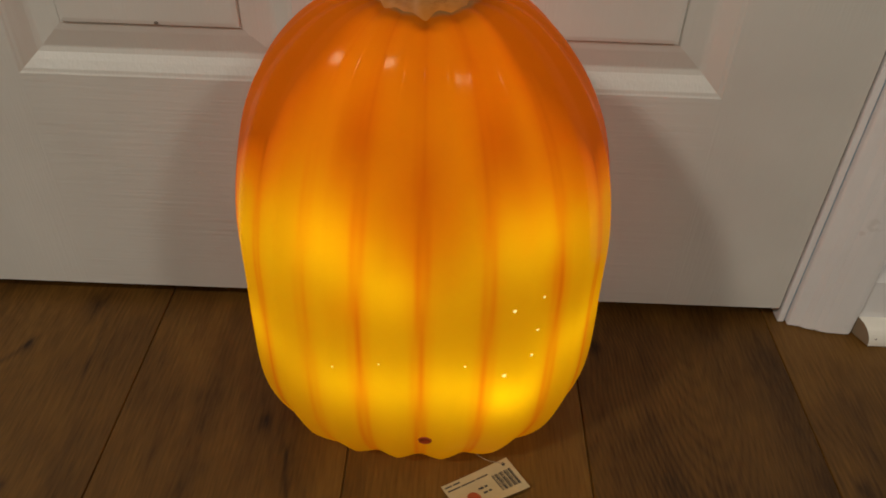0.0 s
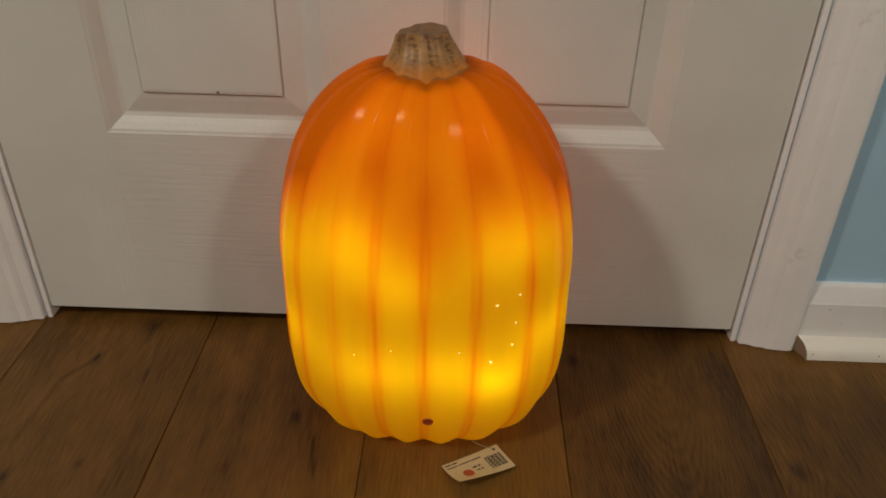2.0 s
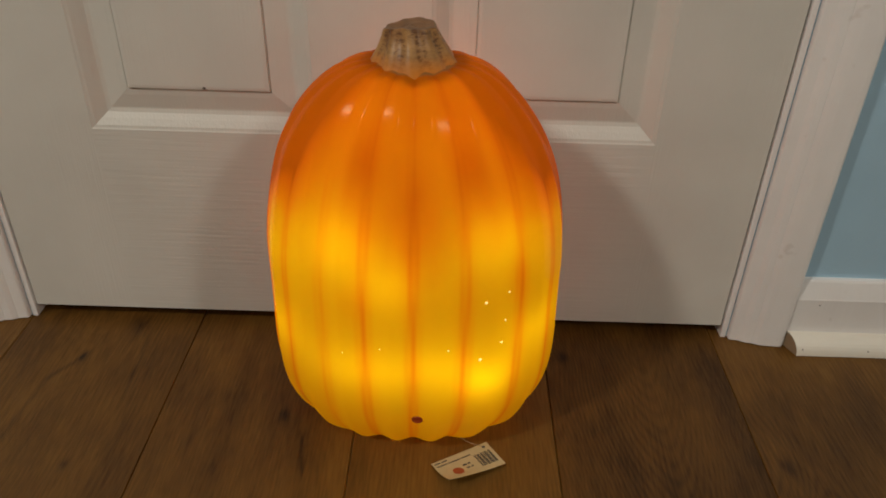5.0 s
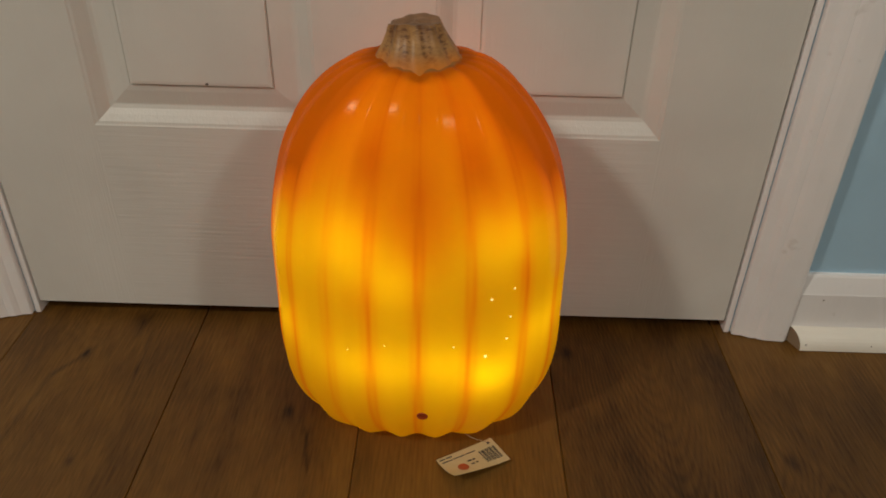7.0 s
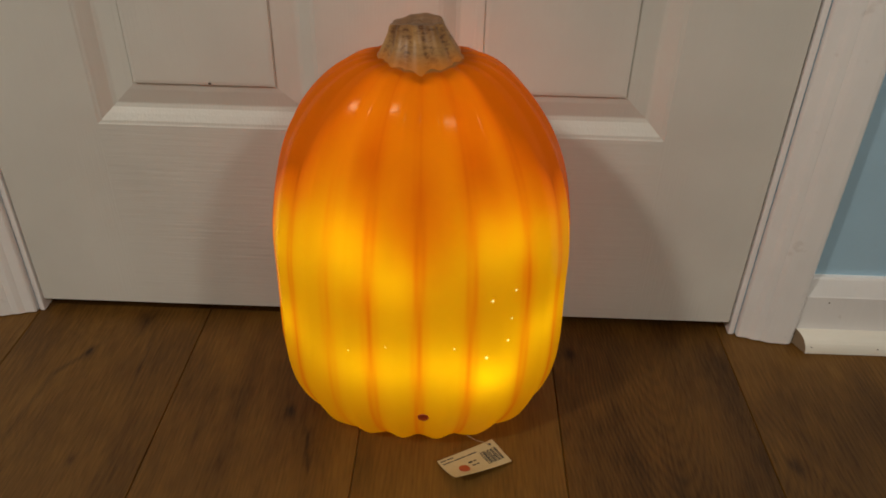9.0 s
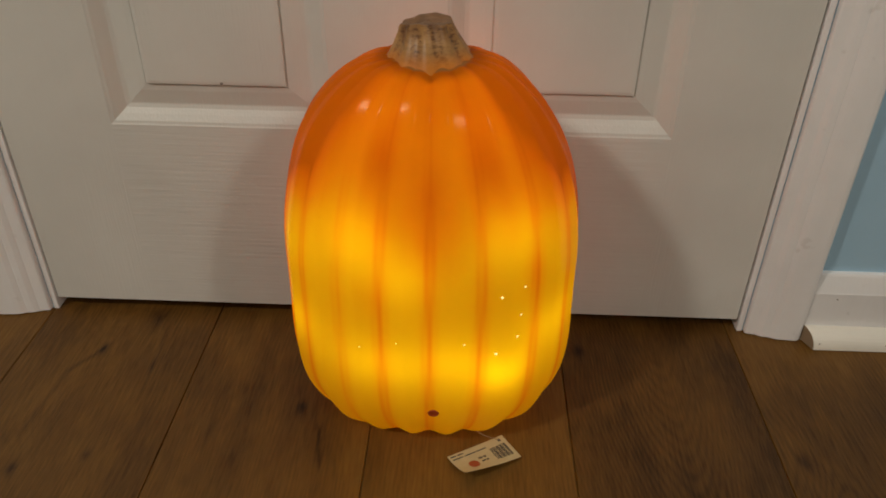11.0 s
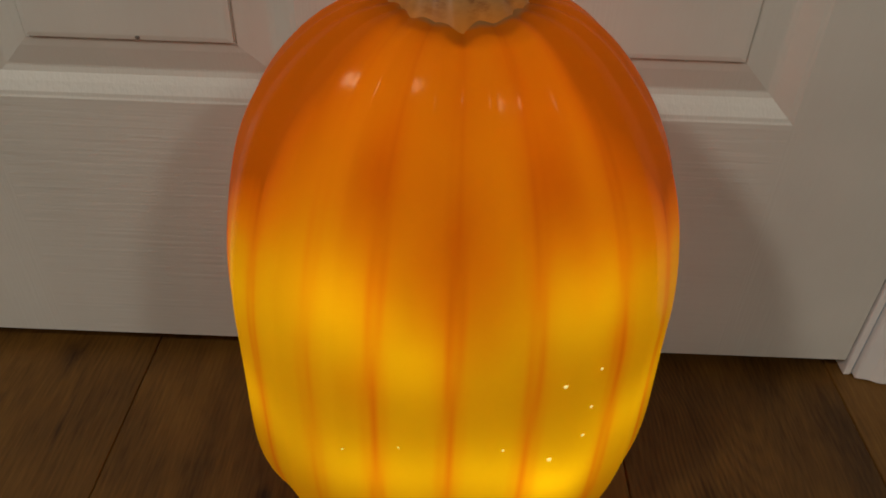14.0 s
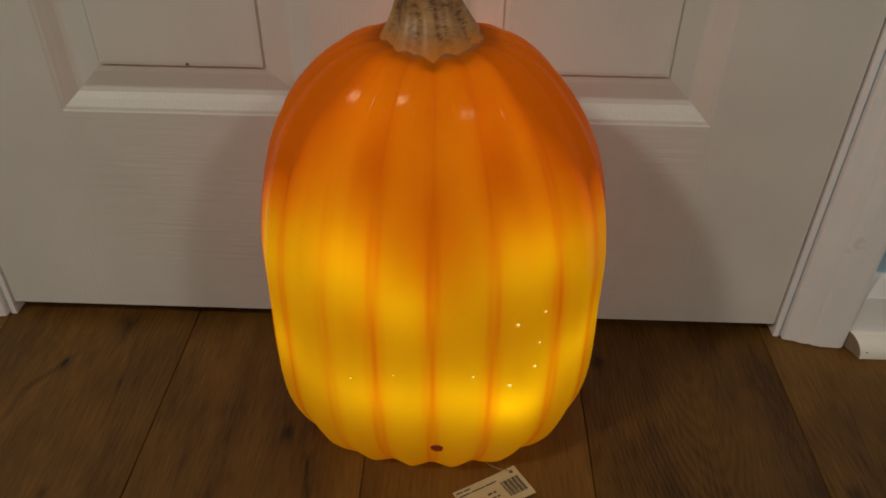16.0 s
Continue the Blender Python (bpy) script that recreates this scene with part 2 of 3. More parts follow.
paper = simple("tag_paper", (0.58, 0.50, 0.29), 0.6)
ink = simple("black_ink", (0.05, 0.05, 0.05), 0.6)
red_ink = simple("orange_red_ink", (0.40, 0.085, 0.03), 0.6)
nylon = simple("clear_nylon", (0.36, 0.30, 0.20), 0.35)
hole_orange = simple("dark_orange_recess", (0.45, 0.06, 0.01), 0.5)
led_glow = simple("glow_bead", (1.0, 0.85, 0.35), 0.3, emit=0.9)


# ---- mesh helpers ----
def mesh_of(name, bm, mat, smooth=False):
    bmesh.ops.recalc_face_normals(bm, faces=bm.faces)
    me = bpy.data.meshes.new(name)
    bm.to_mesh(me)
    bm.free()
    me.materials.append(mat)
    if smooth:
        for p in me.polygons:
            p.use_smooth = True
    return me


def part(name, bm, mat, parent=None, label="", smooth=False):
    ob = new(name, mesh_of(name, bm, mat, smooth))
    ob.parent = parent
    return tagged(ob, label)


def box(x0, x1, y0, y1, z0, z1, bevel=0.0):
    bm = bmesh.new()
    bmesh.ops.create_cube(bm, size=1.0)
    for v in bm.verts:
        v.co = Vector(((x0 + x1) / 2 + v.co.x * (x1 - x0), (y0 + y1) / 2 + v.co.y * (y1 - y0), (z0 + z1) / 2 + v.co.z * (z1 - z0)))
    if bevel:
        bmesh.ops.bevel(bm, geom=bm.edges[:], offset=bevel, segments=2, affect="EDGES", profile=0.5)
    return bm


def empty(name, label="", category="", kind="", group=""):
    return tagged(new(name), label, category, group, kind)


def sweep(section, start, end):
    """A closed section (pairs of offsets) between two placing functions, capped."""
    bm = bmesh.new()
    a = [bm.verts.new(start(p, q)) for p, q in section]
    b = [bm.verts.new(end(p, q)) for p, q in section]
    n = len(section)
    for i in range(n):
        bm.faces.new((a[i], a[(i + 1) % n], b[(i + 1) % n], b[i]))
    bm.faces.new(a)
    bm.faces.new(b[::-1])
    return bm


# ---- room ----
LEFT, RIGHT, BACK, TOP = -2.0, 1.75, -3.3, 2.44
HALF, GAP, DOOR_TOP = 0.382, 0.0155, 2.04
JAMB_IN, JAMB_OUT = 0.384, 0.390
CASE_IN, CASE_OUT = 0.3915, 0.4490

for side, x0, x1 in (("wall_north_left", LEFT, -JAMB_OUT), ("wall_north_right", JAMB_OUT, RIGHT)):
    tagged(part(side, box(x0, x1, 0.0, 0.115, 0, TOP), wall_blue), "plain light blue painted interior wall", "wall", kind="structure")
tagged(part("wall_north_over_door", box(-JAMB_OUT, JAMB_OUT, 0.0, 0.115, DOOR_TOP + 0.021, TOP), wall_blue), "light blue painted wall above the door", "wall", kind="structure")
tagged(part("wall_west", box(LEFT - 0.1, LEFT, BACK, 0.115, 0, TOP), plain_wall), "plain pale painted wall", "wall", kind="structure")
tagged(part("wall_east", box(RIGHT, RIGHT + 0.1, BACK, 0.115, 0, TOP), plain_wall), "plain pale painted wall", "wall", kind="structure")
tagged(part("wall_south", box(LEFT - 0.1, RIGHT + 0.1, BACK - 0.1, BACK, 0, TOP), plain_wall), "plain pale painted wall", "wall", kind="structure")
tagged(part("ceiling", box(LEFT - 0.1, RIGHT + 0.1, BACK - 0.1, 0.115, TOP, TOP + 0.1), ceiling_white), "plain white ceiling", "ceiling", kind="structure")
# unseen dark box, added so the gap under the door stays black
tagged(part("behind_door_back", box(-0.75, 0.75, 0.70, 0.75, 0, TOP), dark_gap), "unseen dark wall added behind the closed door", "wall", kind="structure")
for side, x in (("behind_door_side_left", -0.75), ("behind_door_side_right", 0.70)):
    tagged(part(side, box(x, x + 0.05, 0.115, 0.70, 0, TOP), dark_gap), "unseen dark wall added behind the closed door", "wall", kind="structure")
tagged(part("behind_door_ceiling", box(-0.75, 0.75, 0.115, 0.75, TOP, TOP + 0.1), dark_gap), "unseen dark ceiling added behind the closed door", "ceiling", kind="structure")

# ---- door ----
door = empty("door_1", "closed white six-panel interior door with embossed wood grain", "door", "structure")
STILE, MULL = 0.272, 0.055
ROWS_Z = [(0.231, 0.830), (0.990, 1.600), (1.710, 1.930)]
FACE, THICK = 0.0, 0.035
for sx in (-1, 1):
    a, b = sorted((sx * STILE, sx * HALF))
    part("stile", box(a, b, FACE, THICK, GAP, DOOR_TOP - 0.003), door_v, door)
levels = [GAP] + [z for row in ROWS_Z for z in row] + [DOOR_TOP - 0.003]
for i in range(0, len(levels), 2):
    part("rail", box(-STILE, STILE, FACE, THICK, levels[i], levels[i + 1]), door_h, door)
for z0, z1 in ROWS_Z:
    part("mullion", box(-MULL, MULL, FACE, THICK, z0, z1), door_v, door)


def door_panel(x0, x1, z0, z1):
    """Moulded rim going in, a shallow raised bevel, a fine step and the flat field."""
    rings = [(0.0, 0.0), (0.0015, 0.0008), (0.004, 0.0014), (0.010, 0.0052), (0.015, 0.0088), (0.0185, 0.0098),
             (0.020, 0.0098), (0.034, 0.0066), (0.0402, 0.0058), (0.0410, 0.0066), (0.0416, 0.0068), (0.0418, 0.0036), (0.045, 0.0030)]
    bm = bmesh.new()
    loops = []
    for d, y in rings:
        loops.append([bm.verts.new((x, FACE + y, z)) for x, z in ((x0 + d, z0 + d), (x1 - d, z0 + d), (x1 - d, z1 - d), (x0 + d, z1 - d))])
    for a, b in zip(loops, loops[1:]):
        for i in range(4):
            bm.faces.new((a[i], a[(i + 1) % 4], b[(i + 1) % 4], b[i]))
    bm.faces.new(loops[-1])
    back = [bm.verts.new((x, THICK - 0.002, z)) for x, z in ((x0, z0), (x1, z0), (x1, z1), (x0, z1))]
    for i in range(4):
        bm.faces.new((loops[0][i], back[i], back[(i + 1) % 4], loops[0][(i + 1) % 4]))
    bm.faces.new(back[::-1])
    return bm


for z0, z1 in ROWS_Z:
    for x0, x1 in ((-STILE, -MULL), (MULL, STILE)):
        part("panel", door_panel(x0, x1, z0, z1), door_v, door)
# small chip in the paint at the foot of one panel
chip = bmesh.new()
bmesh.ops.create_icosphere(chip, subdivisions=1, radius=0.0019)
for v in chip.verts:
    v.co = Vector((v.co.x - 0.158, v.co.y * 0.4 + 0.0030, v.co.z * 0.7 + 0.2745))
part("paint_chip", chip, simple("chip_grey", (0.16, 0.13, 0.11), 0.7), door, "dark paint chip")

# ---- frame and casing ----
jamb = empty("door_frame", "white painted door jamb and stop round the closed door", "door frame", "structure")
for sx in (-1, 1):
    a, b = sorted((sx * JAMB_IN, sx * JAMB_OUT))
    part("jamb", box(a, b, -0.0020, 0.115, 0, DOOR_TOP + 0.02, 0.0008), trim_white, jamb)
    a, b = sorted((sx * (JAMB_IN - 0.012), sx * JAMB_IN))
    part("stop", box(a, b, 0.037, 0.075, 0, DOOR_TOP), trim_white, jamb)
part("jamb", box(-JAMB_IN, JAMB_IN, -0.0025, 0.115, DOOR_TOP, DOOR_TOP + 0.02), trim_white, jamb)

PROFILE = [(0.0, 0.0), (0.0, 0.0060), (0.0012, 0.0072), (0.0110, 0.0088), (0.0122, 0.0096), (0.0165, 0.0118), (0.0215, 0.0126), (0.0228, 0.0128),
           (0.0236, 0.0123), (0.0246, 0.0130), (0.0290, 0.0150), (0.0345, 0.0162), (0.0510, 0.0174), (0.0550, 0.0168), (0.0575, 0.0142), (0.0575, 0.0)]
casing = empty("door_casing", "white painted moulded casing round the door", "door casing", "structure")
for sx in (-1, 1):
    up = DOOR_TOP + 0.006
    part("casing_leg", sweep(PROFILE, lambda p, q: (sx * (CASE_IN + p), -q, 0.0015), lambda p, q: (sx * (CASE_IN + p), -q, up + p)), trim_white, casing)
part("casing_head", sweep(PROFILE, lambda p, q: (-CASE_IN - p, -q, up + p), lambda p, q: (CASE_IN + p, -q, up + p)), trim_white, casing)

BASE = [(0.0, 0.0), (0.0125, 0.0), (0.0125, 0.0615), (0.0118, 0.0630), (0.0060, 0.0805), (0.0045, 0.0830), (0.0, 0.0834)]
SHOE = [(0.0127, 0.0)] + [(0.0127 + 0.0185 * math.sin(a), 0.0195 * math.cos(a)) for a in np.linspace(math.pi / 2, 0, 9)]
for name, x0, x1 in (("baseboard_right", CASE_OUT + 0.0006, RIGHT), ("baseboard_left", LEFT, -CASE_OUT - 0.0006)):
    tagged(part(name, sweep(BASE, lambda p, q: (x0, -p, q + 0.001), lambda p, q: (x1, -p, q + 0.001)), trim_white), "white painted baseboard with a sloped top edge", "baseboard", kind="structure")
for name, x0, x1 in (("shoe_moulding_right", CASE_OUT + 0.001, RIGHT), ("shoe_moulding_left", LEFT, -CASE_OUT - 0.004)):
    cut = 0.45 if x0 > 0 else 0.0
    shoe = tagged(part(name, sweep(SHOE, lambda p, q: (x0 + cut * (p - 0.0127), -p, q + 0.001), lambda p, q: (x1, -p, q + 0.001)), shoe_cream), "cream painted quarter-round moulding along the floor", "trim", kind="structure")
    shoe.data.materials.append(shoe_end)
    for poly in shoe.data.polygons:
        if len(poly.vertices) > 4 and abs(poly.center.x - x0) < 0.02:
            poly.material_index = 1

nail_brown = simple("nail_hole_brown", (0.12, 0.08, 0.05), 0.7)
for owner, x, y, z in (("shoe_moulding_right", 0.4640, -0.0300, 0.0085), ("shoe_moulding_right", 0.5350, -0.0300, 0.0085), ("baseboard_right", 0.4760, -0.0125, 0.0560), ("baseboard_right", 0.5600, -0.0125, 0.0520)):
    bm = bmesh.new()
    bmesh.ops.create_icosphere(bm, subdivisions=1, radius=0.0009)
    for v in bm.verts:
        v.co = Vector((x + v.co.x, y + v.co.y * 0.6, z + v.co.z))
    part("nail_hole", bm, nail_brown, bpy.data.objects[owner])

# ---- pumpkin ----
PX, PY = 0.0471, -0.1094
RX, RY, MID, LOW, HIGH, NLOW, NHIGH, PLAN = 0.1292, 0.0968, 0.1811, 0.1871, 0.1870, 4.22, 1.846, 2.3
CREASES = [(1, 1), (20, 1), (42, 1), (62, 1), (82, 1), (105, 1), (128, 1), (150, 1), (171, 1), (-17, 1), (-33, 0.6), (-52, 1), (-71, 1), (-90, 1), (-111, 1), (-133, 1), (-155, 1), (-174, 1)]


def lobe(az):
    """Distance in degrees to the nearest crease, its depth, and the share of the way across the lobe."""
    best, depth = 999.0, 1.0
    for c, k in CREASES:
        d = abs((az - c + 180) % 360 - 180)
        if d < best:
            best, depth = d, k
    return best, depth


def shell_point(az, s):
    n = NLOW if s < 0 else NHIGH
    r = max(1 - abs(s) ** n, 0) ** (1 / n)
    z = MID + (LOW if s < 0 else HIGH) * s
    d, k = lobe(az)
    inset = k * (0.0031 * math.exp(-(d / 9.5) ** 2)) * min(1.0, r * 1.4 + 0.05)
    inset *= 1 - 0.40 * min(1.0, max(0.0, (s - 0.45) / 0.4))
    inset += k * 0.0042 * math.exp(-(d / 5.5) ** 2) * min(1.0, max(0.0, (-s - 0.66) / 0.26))
    a = radians(az)
    square = (abs(math.sin(a)) ** PLAN + abs(math.cos(a)) ** PLAN) ** (-1 / PLAN)
    full = (0.0034 if s < 0 else 0.0062) * math.exp(-((abs(s) - 0.62) / 0.25) ** 2) * max(0.0, -math.sin(a)) * min(1.0, r * 3)
    full += 0.0026 * math.exp(-((s - 0.5) / 0.25) ** 2) * max(0.0, math.sin(a)) * min(1.0, r * 3)
    full += 0.0032 * math.exp(-((s + 0.55) / 0.3) ** 2) * max(0.0, math.sin(a)) * min(1.0, r * 3)
    rx, ry = max(RX * r * square + full - inset, 0), max(RY * r * square - inset, 0)
    rr = r * RX
    z -= 0.022 * math.exp(-(rr / 0.045) ** 2) if s > 0 else 0
    z += 0.0035 * math.sin(math.pi * min(d, 11) / 22) * max(0, s) * r
    return Vector((rx * math.sin(a), -ry * math.cos(a), max(z, 0.0006 + inset * 1.1 * (s < 0))))


pumpkin = empty("light_up_pumpkin", "glowing orange and yellow plastic pumpkin decoration standing on the floor", "pumpkin")
pumpkin.location = (PX, PY, 0)
bm = bmesh.new()
orange_l, collar_l = bm.verts.layers.float.new("orange_amount"), bm.verts.layers.float.new("collar")
# patches of deeper orange: azimuth, height, spread in both, amount
DEEPER = [(-20, 0.292, 6, 0.022, 0.26), (25, 0.290, 8, 0.024, 0.30), (2, 0.250, 10, 0.050, 0.22), (40, 0.200, 4, 0.02, 0.2), (-22, 0.180, 5, 0.02, 0.12)]
COLS, LINES = 256, 96
grid = []
for j in range(LINES + 1):
    s = math.sin((j / LINES - 0.5) * math.pi)
    row = []
    for i in range(COLS if 0 < j < LINES else 1):
        az = -180 + 360 * i / COLS
        v = bm.verts.new(shell_point(az, s))
        d, k = lobe(az)
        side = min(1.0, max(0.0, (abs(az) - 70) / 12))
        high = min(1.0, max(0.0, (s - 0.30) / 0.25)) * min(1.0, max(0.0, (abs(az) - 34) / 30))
        # deeper orange along each crease, weaker towards the top
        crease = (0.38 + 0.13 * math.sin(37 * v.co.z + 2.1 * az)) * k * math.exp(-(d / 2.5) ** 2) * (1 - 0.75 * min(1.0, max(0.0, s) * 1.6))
        deeper = sum(amount * math.exp(-((az - c) / wide) ** 2 - ((v.co.z - z) / tall) ** 2) for c, z, wide, tall, amount in DEEPER)
        v[orange_l] = min(1.0, 0.85 * high + crease + deeper + 0.85 * side * side * (3 - 2 * side))
        rr = math.hypot(v.co.x, v.co.y + 0.0030)
        v[collar_l] = max(0.0, min(1.0, (0.0320 - rr) / 0.004)) if s > 0 else 0.0
        row.append(v)
    grid.append(row)
for j in range(LINES):
    a, b = grid[j], grid[j + 1]
    for i in range(COLS):
        k = (i + 1) % COLS
        if len(a) == 1:
            bm.faces.new((a[0], b[k], b[i]))
        elif len(b) == 1:
            bm.faces.new((a[i], a[k], b[0]))
        else:
            bm.faces.new((a[i], a[k], b[k], b[i]))
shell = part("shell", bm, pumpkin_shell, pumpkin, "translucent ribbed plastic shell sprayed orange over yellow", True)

# stem: a fluted stub flaring into the shoulder, cut off at a slant
bm = bmesh.new()
groove_l, fade_l = bm.verts.layers.float.new("groove"), bm.verts.layers.float.new("fade")
rows = []
STEM = [(0.19, 0.0392), (0.22, 0.0383), (0.25, 0.0372), (0.30, 0.0356), (0.45, 0.0312), (0.65, 0.0258), (0.85, 0.0216), (0.95, 0.0203), (1.0, 0.0192), (1.0, 0.0160), (0.975, 0.0120), (0.97, 0.004)]
N = 96
for k, (h, r) in enumerate(STEM):
    row = []
    for i in range(N):
        a = 2 * math.pi * i / N
        flute = math.cos(9 * a + 0.5 * math.sin(2 * a))
        ridge = flute * 0.0017 * (1 - 0.4 * h) if k < 9 else flute * 0.0005
        rad = r + ridge + 0.0008 * math.sin(3 * a + 1)
        x, y = rad * math.sin(a) - 0.0052 * h, 0.0120 * min(1.0, h * 1.4) - 0.0060 - rad * math.cos(a) * 0.92
        z = 0.3310 + 0.0405 * h + h * (0.0016 * math.sin(a + 0.6) + 0.0016 * math.sin(2 * a + 2.0))
        v = bm.verts.new((x, y, z))
        v[fade_l] = max(0.0, min(1.0, (0.54 - h) / 0.14))
        rim = 1.0 if k in (7, 8) else 0.0
        inner = 0.45 if k > 9 else 0.0
        v[groove_l] = max(rim * 1.6 * (0.6 + 0.4 * math.sin(5 * a)), inner, (1.0 if flute < 0.05 else 0.25) * min(1.0, h * 2.2 + 0.1))
        row.append(v)
    rows.append(row)
for a, b in zip(rows[:9], rows[1:9]):
    for i in range(N):
        bm.faces.new((a[i], a[(i + 1) % N], b[(i + 1) % N], b[i]))
end = bmesh.new()
caps = [[end.verts.new(v.co) for v in row] for row in rows[8:]]
for a, b in zip(caps, caps[1:]):
    for i in range(N):
        end.faces.new((a[i], a[(i + 1) % N], b[(i + 1) % N], b[i]))
end.faces.new(caps[-1])
for row in rows[9:]:
    for v in row:
        bm.verts.remove(v)
part("stem_end", end, simple("brown_cut_end", (0.26, 0.13, 0.06), 0.5, 0.45), pumpkin, "brown painted cut end of the stem")
part("stem", bm, stem_tan, pumpkin, "tan fluted plastic stem with dark brown streaks", True)


def on_shell(az, z):
    lo, hi = -1.0, 1.0
    for _ in range(40):
        mid = (lo + hi) / 2
        if MID + (LOW if mid < 0 else HIGH) * mid < z:
            lo = mid
        else:
            hi = mid
    p = shell_point(az, lo)
    e = (shell_point(az + 2, lo) - shell_point(az - 2, lo)).normalized()
    u = (shell_point(az, lo + 0.03) - shell_point(az, lo - 0.03)).normalized()
    return p, e, u, e.cross(u).normalized()


# small round recess low on the front, with a raised lip
p, e, u, n = on_shell(3.0, 0.0557)
bm = bmesh.new()
prof = [(0.0050, 0.0002), (0.0045, 0.0011), (0.0038, 0.0010), (0.0033, 0.0003), (0.0026, 0.00025)]
rings = [[bm.verts.new(p + e * r * math.cos(2 * math.pi * i / 20) + u * r * math.sin(2 * math.pi * i / 20) + n * h) for i in range(20)] for r, h in prof]
for a, b in zip(rings, rings[1:]):
    for i in range(20):
        bm.faces.new((a[i], a[(i + 1) % 20], b[(i + 1) % 20], b[i]))
bm.faces.new(rings[-1])
part("cable_hole", bm, hole_orange, pumpkin, "dark orange moulded hole", True)

# glowing beads set on the shell imitate pin-prick points of the lamps inside shining through
for az, z, size in ((27, 0.183, 0.0012), (36, 0.189, 0.0009), (35, 0.162, 0.0009), (34, 0.140, 0.0011), (26, 0.125, 0.0014), (-25, 0.129, 0.0009), (-11, 0.138, 0.0006), (14, 0.138, 0.0008)):
    p, e, u, n = on_shell(az, z)
    bm = bmesh.new()
    bmesh.ops.create_icosphere(bm, subdivisions=2, radius=size)
    for v in bm.verts:
        v.co = p + e * v.co.x + u * v.co.y + n * v.co.z * 0.5
    part("light_point", bm, led_glow, pumpkin, "tiny bright point of light", True)

# the string of small lamps inside the shell
LEDS = [(-22, 0.112, 0.78), (-7, 0.112, 0.62), (9, 0.118, 0.76), (27, 0.102, 1.05), (55, 0.142, 0.80), (-28, 0.232, 0.98), (30, 0.236, 0.74), (-6, 0.200, 0.62),
        (-62, 0.130, 0.70), (-60, 0.210, 0.45), (58, 0.230, 0.30), (150, 0.17, 0.12), (-140, 0.17, 0.12), (-22, 0.316, 0.46), (24, 0.316, 0.48), (-60, 0.290, 0.28), (60, 0.290, 0.16), (180, 0.298, 2.1)]
for az, z, power in LEDS:
    p, e, u, n = on_shell(az, z)
    q = p - n * (0.024 if power > 1.0 else 0.031)
    led = lamp("led_lamp", "POINT", (q.x, q.y, q.z), 0.0388 * power, (1.0, 0.90, 0.52), 0.006)
    led.parent = pumpkin

# ---- price tag ----
tag = empty("price_tag", "white paper price tag lying on the floor beside the pumpkin", "price tag")
T0 = Vector((0.0665, -0.2015, 0.0))
TU = Vector((0.0490, 0.0297, 0.0)).normalized()
TV = Vector((TU.y, -TU.x, 0.0))
TL, TW = 0.0590, 0.0325


def tag_at(u, v, lift=0.0):
    curl = 0.0015 + 0.0125 * v ** 2 * (1 - u) ** 1.3 + 0.0030 * u * v + 0.002 * (1 - u) ** 2
    return T0 + TU * (u * TL) + TV * (v * TW) + Vector((0, 0, curl + lift))


def tag_sheet(u0, u1, v0, v1, lift, thick, nu=10, nv=8, keep=None):
    bm = bmesh.new()
    top = [[bm.verts.new(tag_at(u0 + (u1 - u0) * i / nu, v0 + (v1 - v0) * j / nv, lift)) for i in range(nu + 1)] for j in range(nv + 1)]
    low = [[bm.verts.new(v.co - Vector((0, 0, thick))) for v in row] for row in top]
    for j in range(nv):
        for i in range(nu):
            bm.faces.new((top[j][i], top[j][i + 1], top[j + 1][i + 1], top[j + 1][i]))
            bm.faces.new((low[j][i], low[j + 1][i], low[j + 1][i + 1], low[j][i + 1]))
    edge = [(0, i) for i in range(nu)] + [(j, nu) for j in range(nv)] + [(nv, i) for i in range(nu, 0, -1)] + [(j, 0) for j in range(nv, 0, -1)]
    for (a, b), (c, d) in zip(edge, edge[1:] + edge[:1]):
        bm.faces.new((top[a][b], low[a][b], low[c][d], top[c][d]))
    return bm


part("card", tag_sheet(0, 1, 0, 1, 0.0, 0.0004), paper, tag)
for k in range(13):
    u = 0.66 + 0.29 * k / 13
    part("bar", tag_sheet(u, u + (0.012, 0.007, 0.016)[k % 3], 0.30, 0.80, 0.00025, 0.0002, 1, 4), ink, tag)
for u0, u1, v, tall in ((0.03, 0.13, 0.07, 0.040), (0.15, 0.25, 0.07, 0.040), (0.04, 0.22, 0.19, 0.035), (0.24, 0.44, 0.19, 0.035), (0.46, 0.63, 0.19, 0.035), (0.40, 0.47, 0.46, 0.06), (0.49, 0.53, 0.46, 0.06), (0.42, 0.48, 0.62, 0.05), (0.50, 0.54, 0.62, 0.05)):
    part("print_line", tag_sheet(u0, u1, v, v + tall, 0.00025, 0.0002, 6, 1), ink, tag)
bm = bmesh.new()
ring = [bm.verts.new(tag_at(0.27 + 0.085 * math.cos(a), 0.66 + 0.17 * math.sin(a), 0.0003)) for a in np.linspace(0, 2 * math.pi, 24, endpoint=False)]
bm.faces.new(ring)
part("mark", bm, red_ink, tag, "orange-red printed oval")
bm = bmesh.new()
ring = [bm.verts.new(tag_at(0.90 + 0.026 * math.cos(a), 0.14 + 0.05 * math.sin(a), 0.0003)) for a in np.linspace(0, 2 * math.pi, 16, endpoint=False)]
bm.faces.new(ring)
part("punched_hole", bm, ink, tag)
curve = bpy.data.curves.new("fastener", "CURVE")
curve.dimensions, curve.bevel_depth = "3D", 0.00028
spline = curve.splines.new("BEZIER")
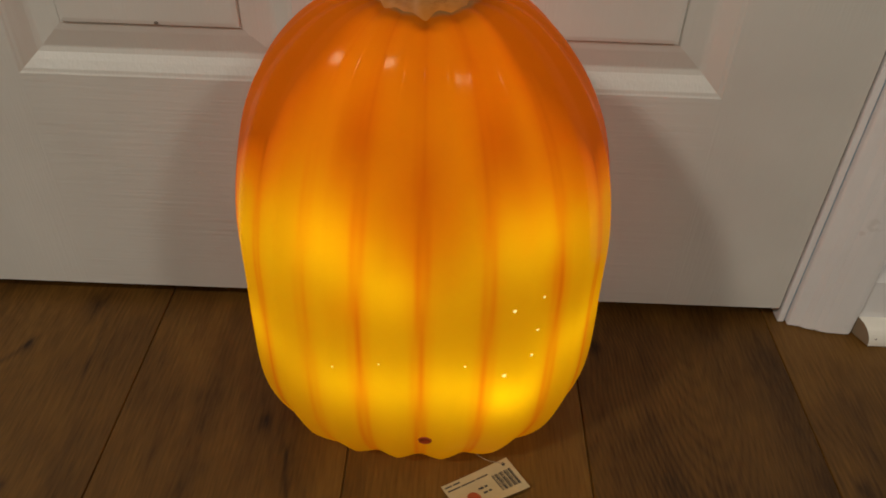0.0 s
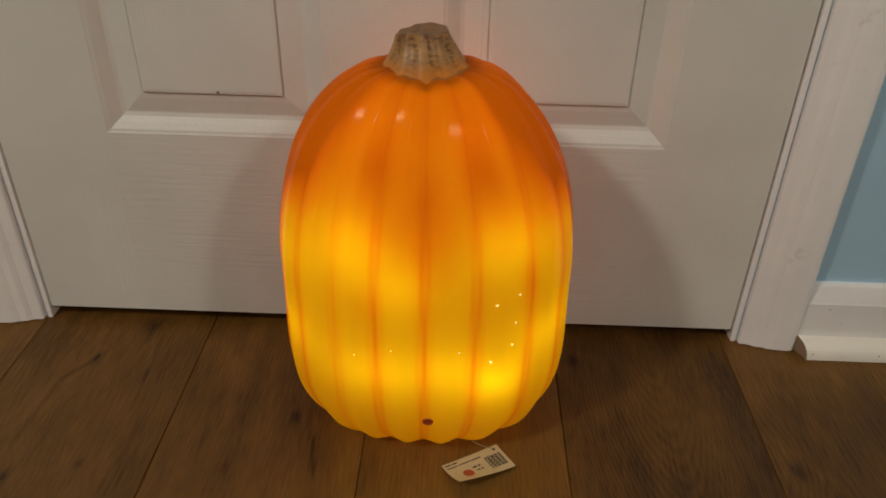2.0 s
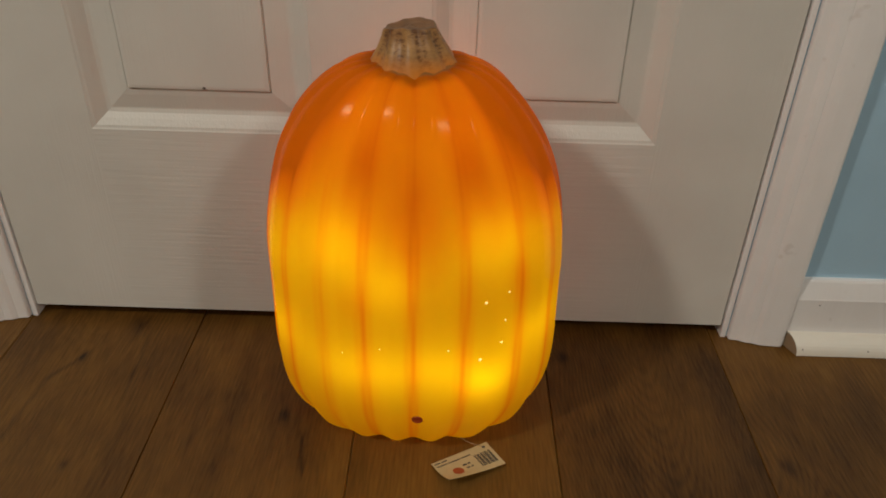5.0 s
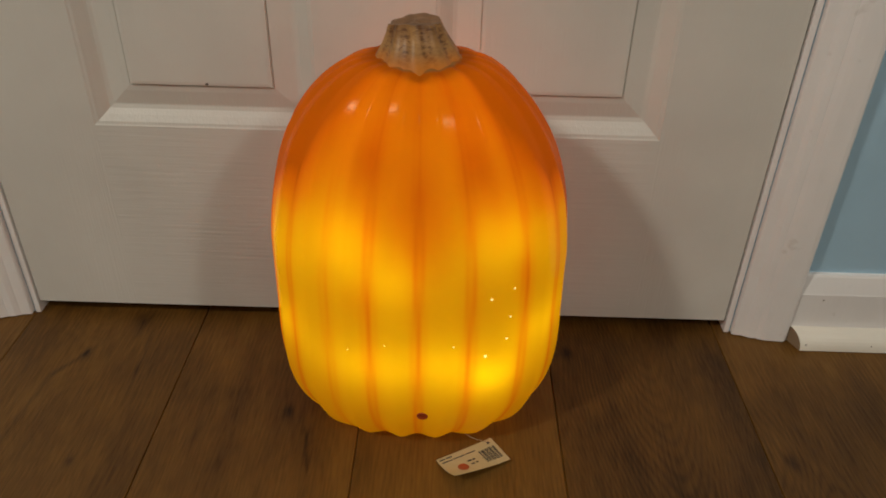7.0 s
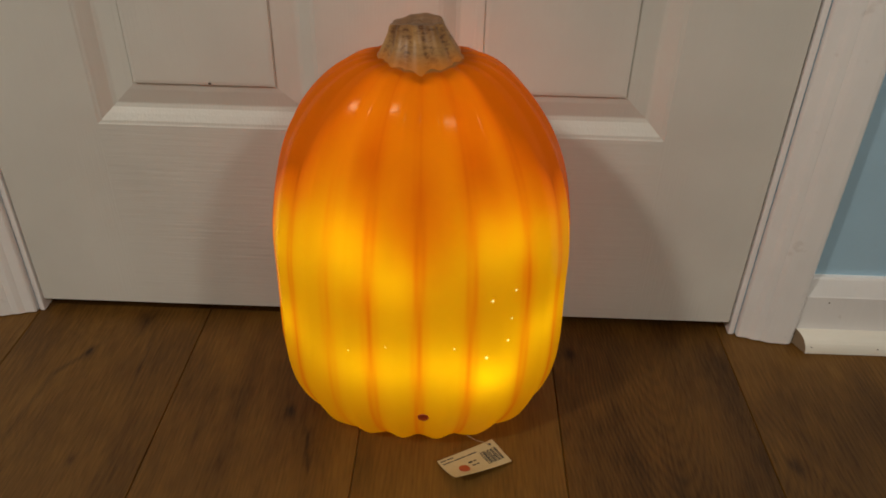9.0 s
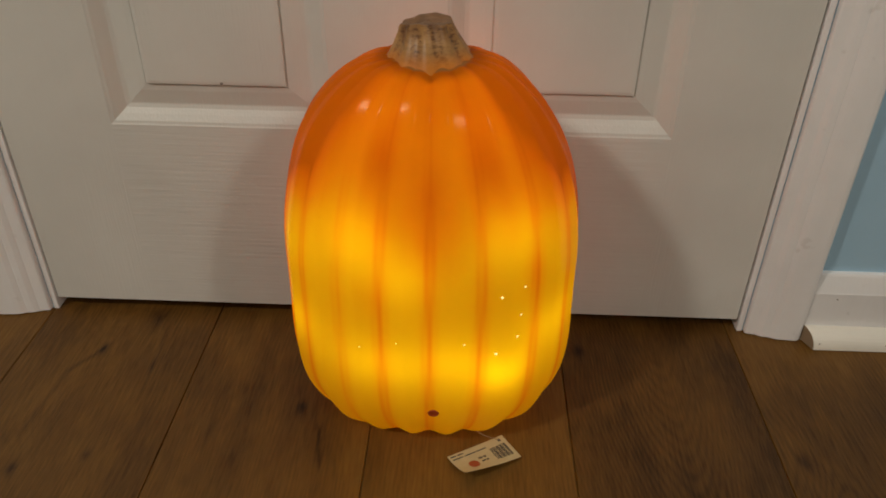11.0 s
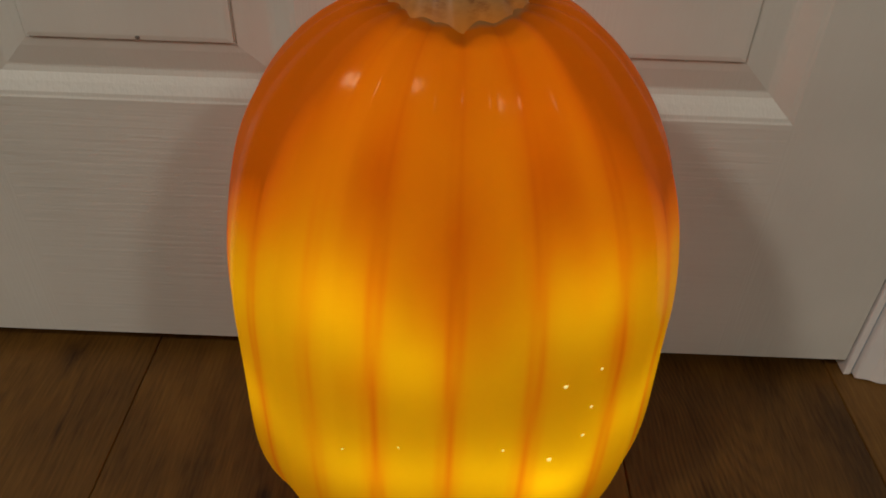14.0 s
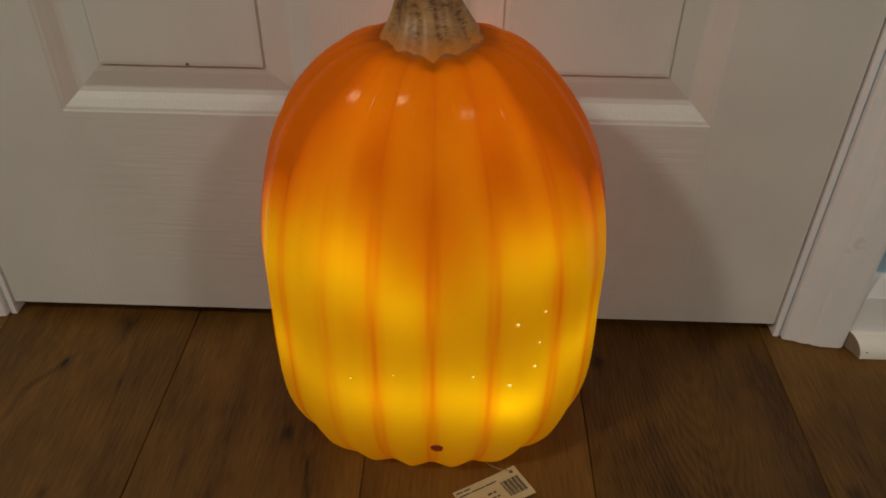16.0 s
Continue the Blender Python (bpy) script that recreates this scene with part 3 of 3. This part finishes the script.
ends = [tag_at(0.90, 0.14, 0.0006), Vector((0.097, -0.179, 0.011)), Vector((0.087, -0.167, 0.010))]
spline.bezier_points.add(len(ends) - 1)
for b, c in zip(spline.bezier_points, ends):
    b.co, b.handle_left_type, b.handle_right_type = c, "AUTO", "AUTO"
curve.materials.append(nylon)
string = new("fastener", curve)
string.parent = tag

# ---- floor ----
floor = empty("floor", "brown oak-look laminate floor of wide planks", "floor", "structure")
sub = part("underlay", box(LEFT - 0.1, RIGHT + 0.1, BACK - 0.1, 0.75, -0.06, -0.0095), dark_gap, floor)
PLANK, LONG, JOIN = 0.1905, 1.22, 0.0009


def plank_mesh(width, length):
    bm = bmesh.new()
    c, h = JOIN, 0.009
    low = [bm.verts.new(v) for v in ((0, 0, -h), (width, 0, -h), (width, length, -h), (0, length, -h))]
    rim = [bm.verts.new(v) for v in ((0, 0, -0.0012), (width, 0, -0.0012), (width, length, -0.0012), (0, length, -0.0012))]
    top = [bm.verts.new(v) for v in ((c, c, 0), (width - c, c, 0), (width - c, length - c, 0), (c, length - c, 0))]
    for a, b in ((low, rim), (rim, top)):
        for i in range(4):
            bm.faces.new((a[i], a[(i + 1) % 4], b[(i + 1) % 4], b[i]))
    bm.faces.new(top)
    bm.faces.new(low[::-1])
    return mesh_of("plank", bm, oak)


whole = plank_mesh(PLANK - 0.0003, LONG - 0.0003)
first = -0.0080 - 11 * PLANK
# board 12 is darker: part its own tone, part shadow put into the colour
FIGURES = {9: (0.085, 0.40, 0.45, 1.0), 10: (0.15, 0.56, 0.40, 1.0), 11: (0.10, 0.56, 0.75, 1.04), 12: (0.105, 0.28, 1.0, 0.885), 13: (0.04, 0.58, 0.9, 1.0)}
stagger = (0.30, 0.72, 0.48, 0.95, 0.38, 0.62)
for i in range(21):
    y = 0.75 - stagger[i % 6] * 0.35 - LONG
    x = first + i * PLANK
    if x > RIGHT:
        break
    while y + LONG > BACK:
        ob = new("plank", whole)
        ob.parent, ob.location = floor, (x, max(y, BACK - 0.05), 0)
        # heart line across the plank, slope of the arches, strength of the rings, board tone (shade included on 12)
        turn = i + 3.7 * round(-y * 4)
        plain = (0.05 + 0.09 * ((turn * 0.618) % 1), 0.5 + 0.12 * math.sin(turn * 2.4), 0.6, 0.97 + 0.05 * math.sin(turn * 1.7))
        ob.color = FIGURES.get(i, plain) if y + LONG > 0 else plain
        ob.scale.y = (y + LONG - max(y, BACK - 0.05)) / LONG
        y -= LONG
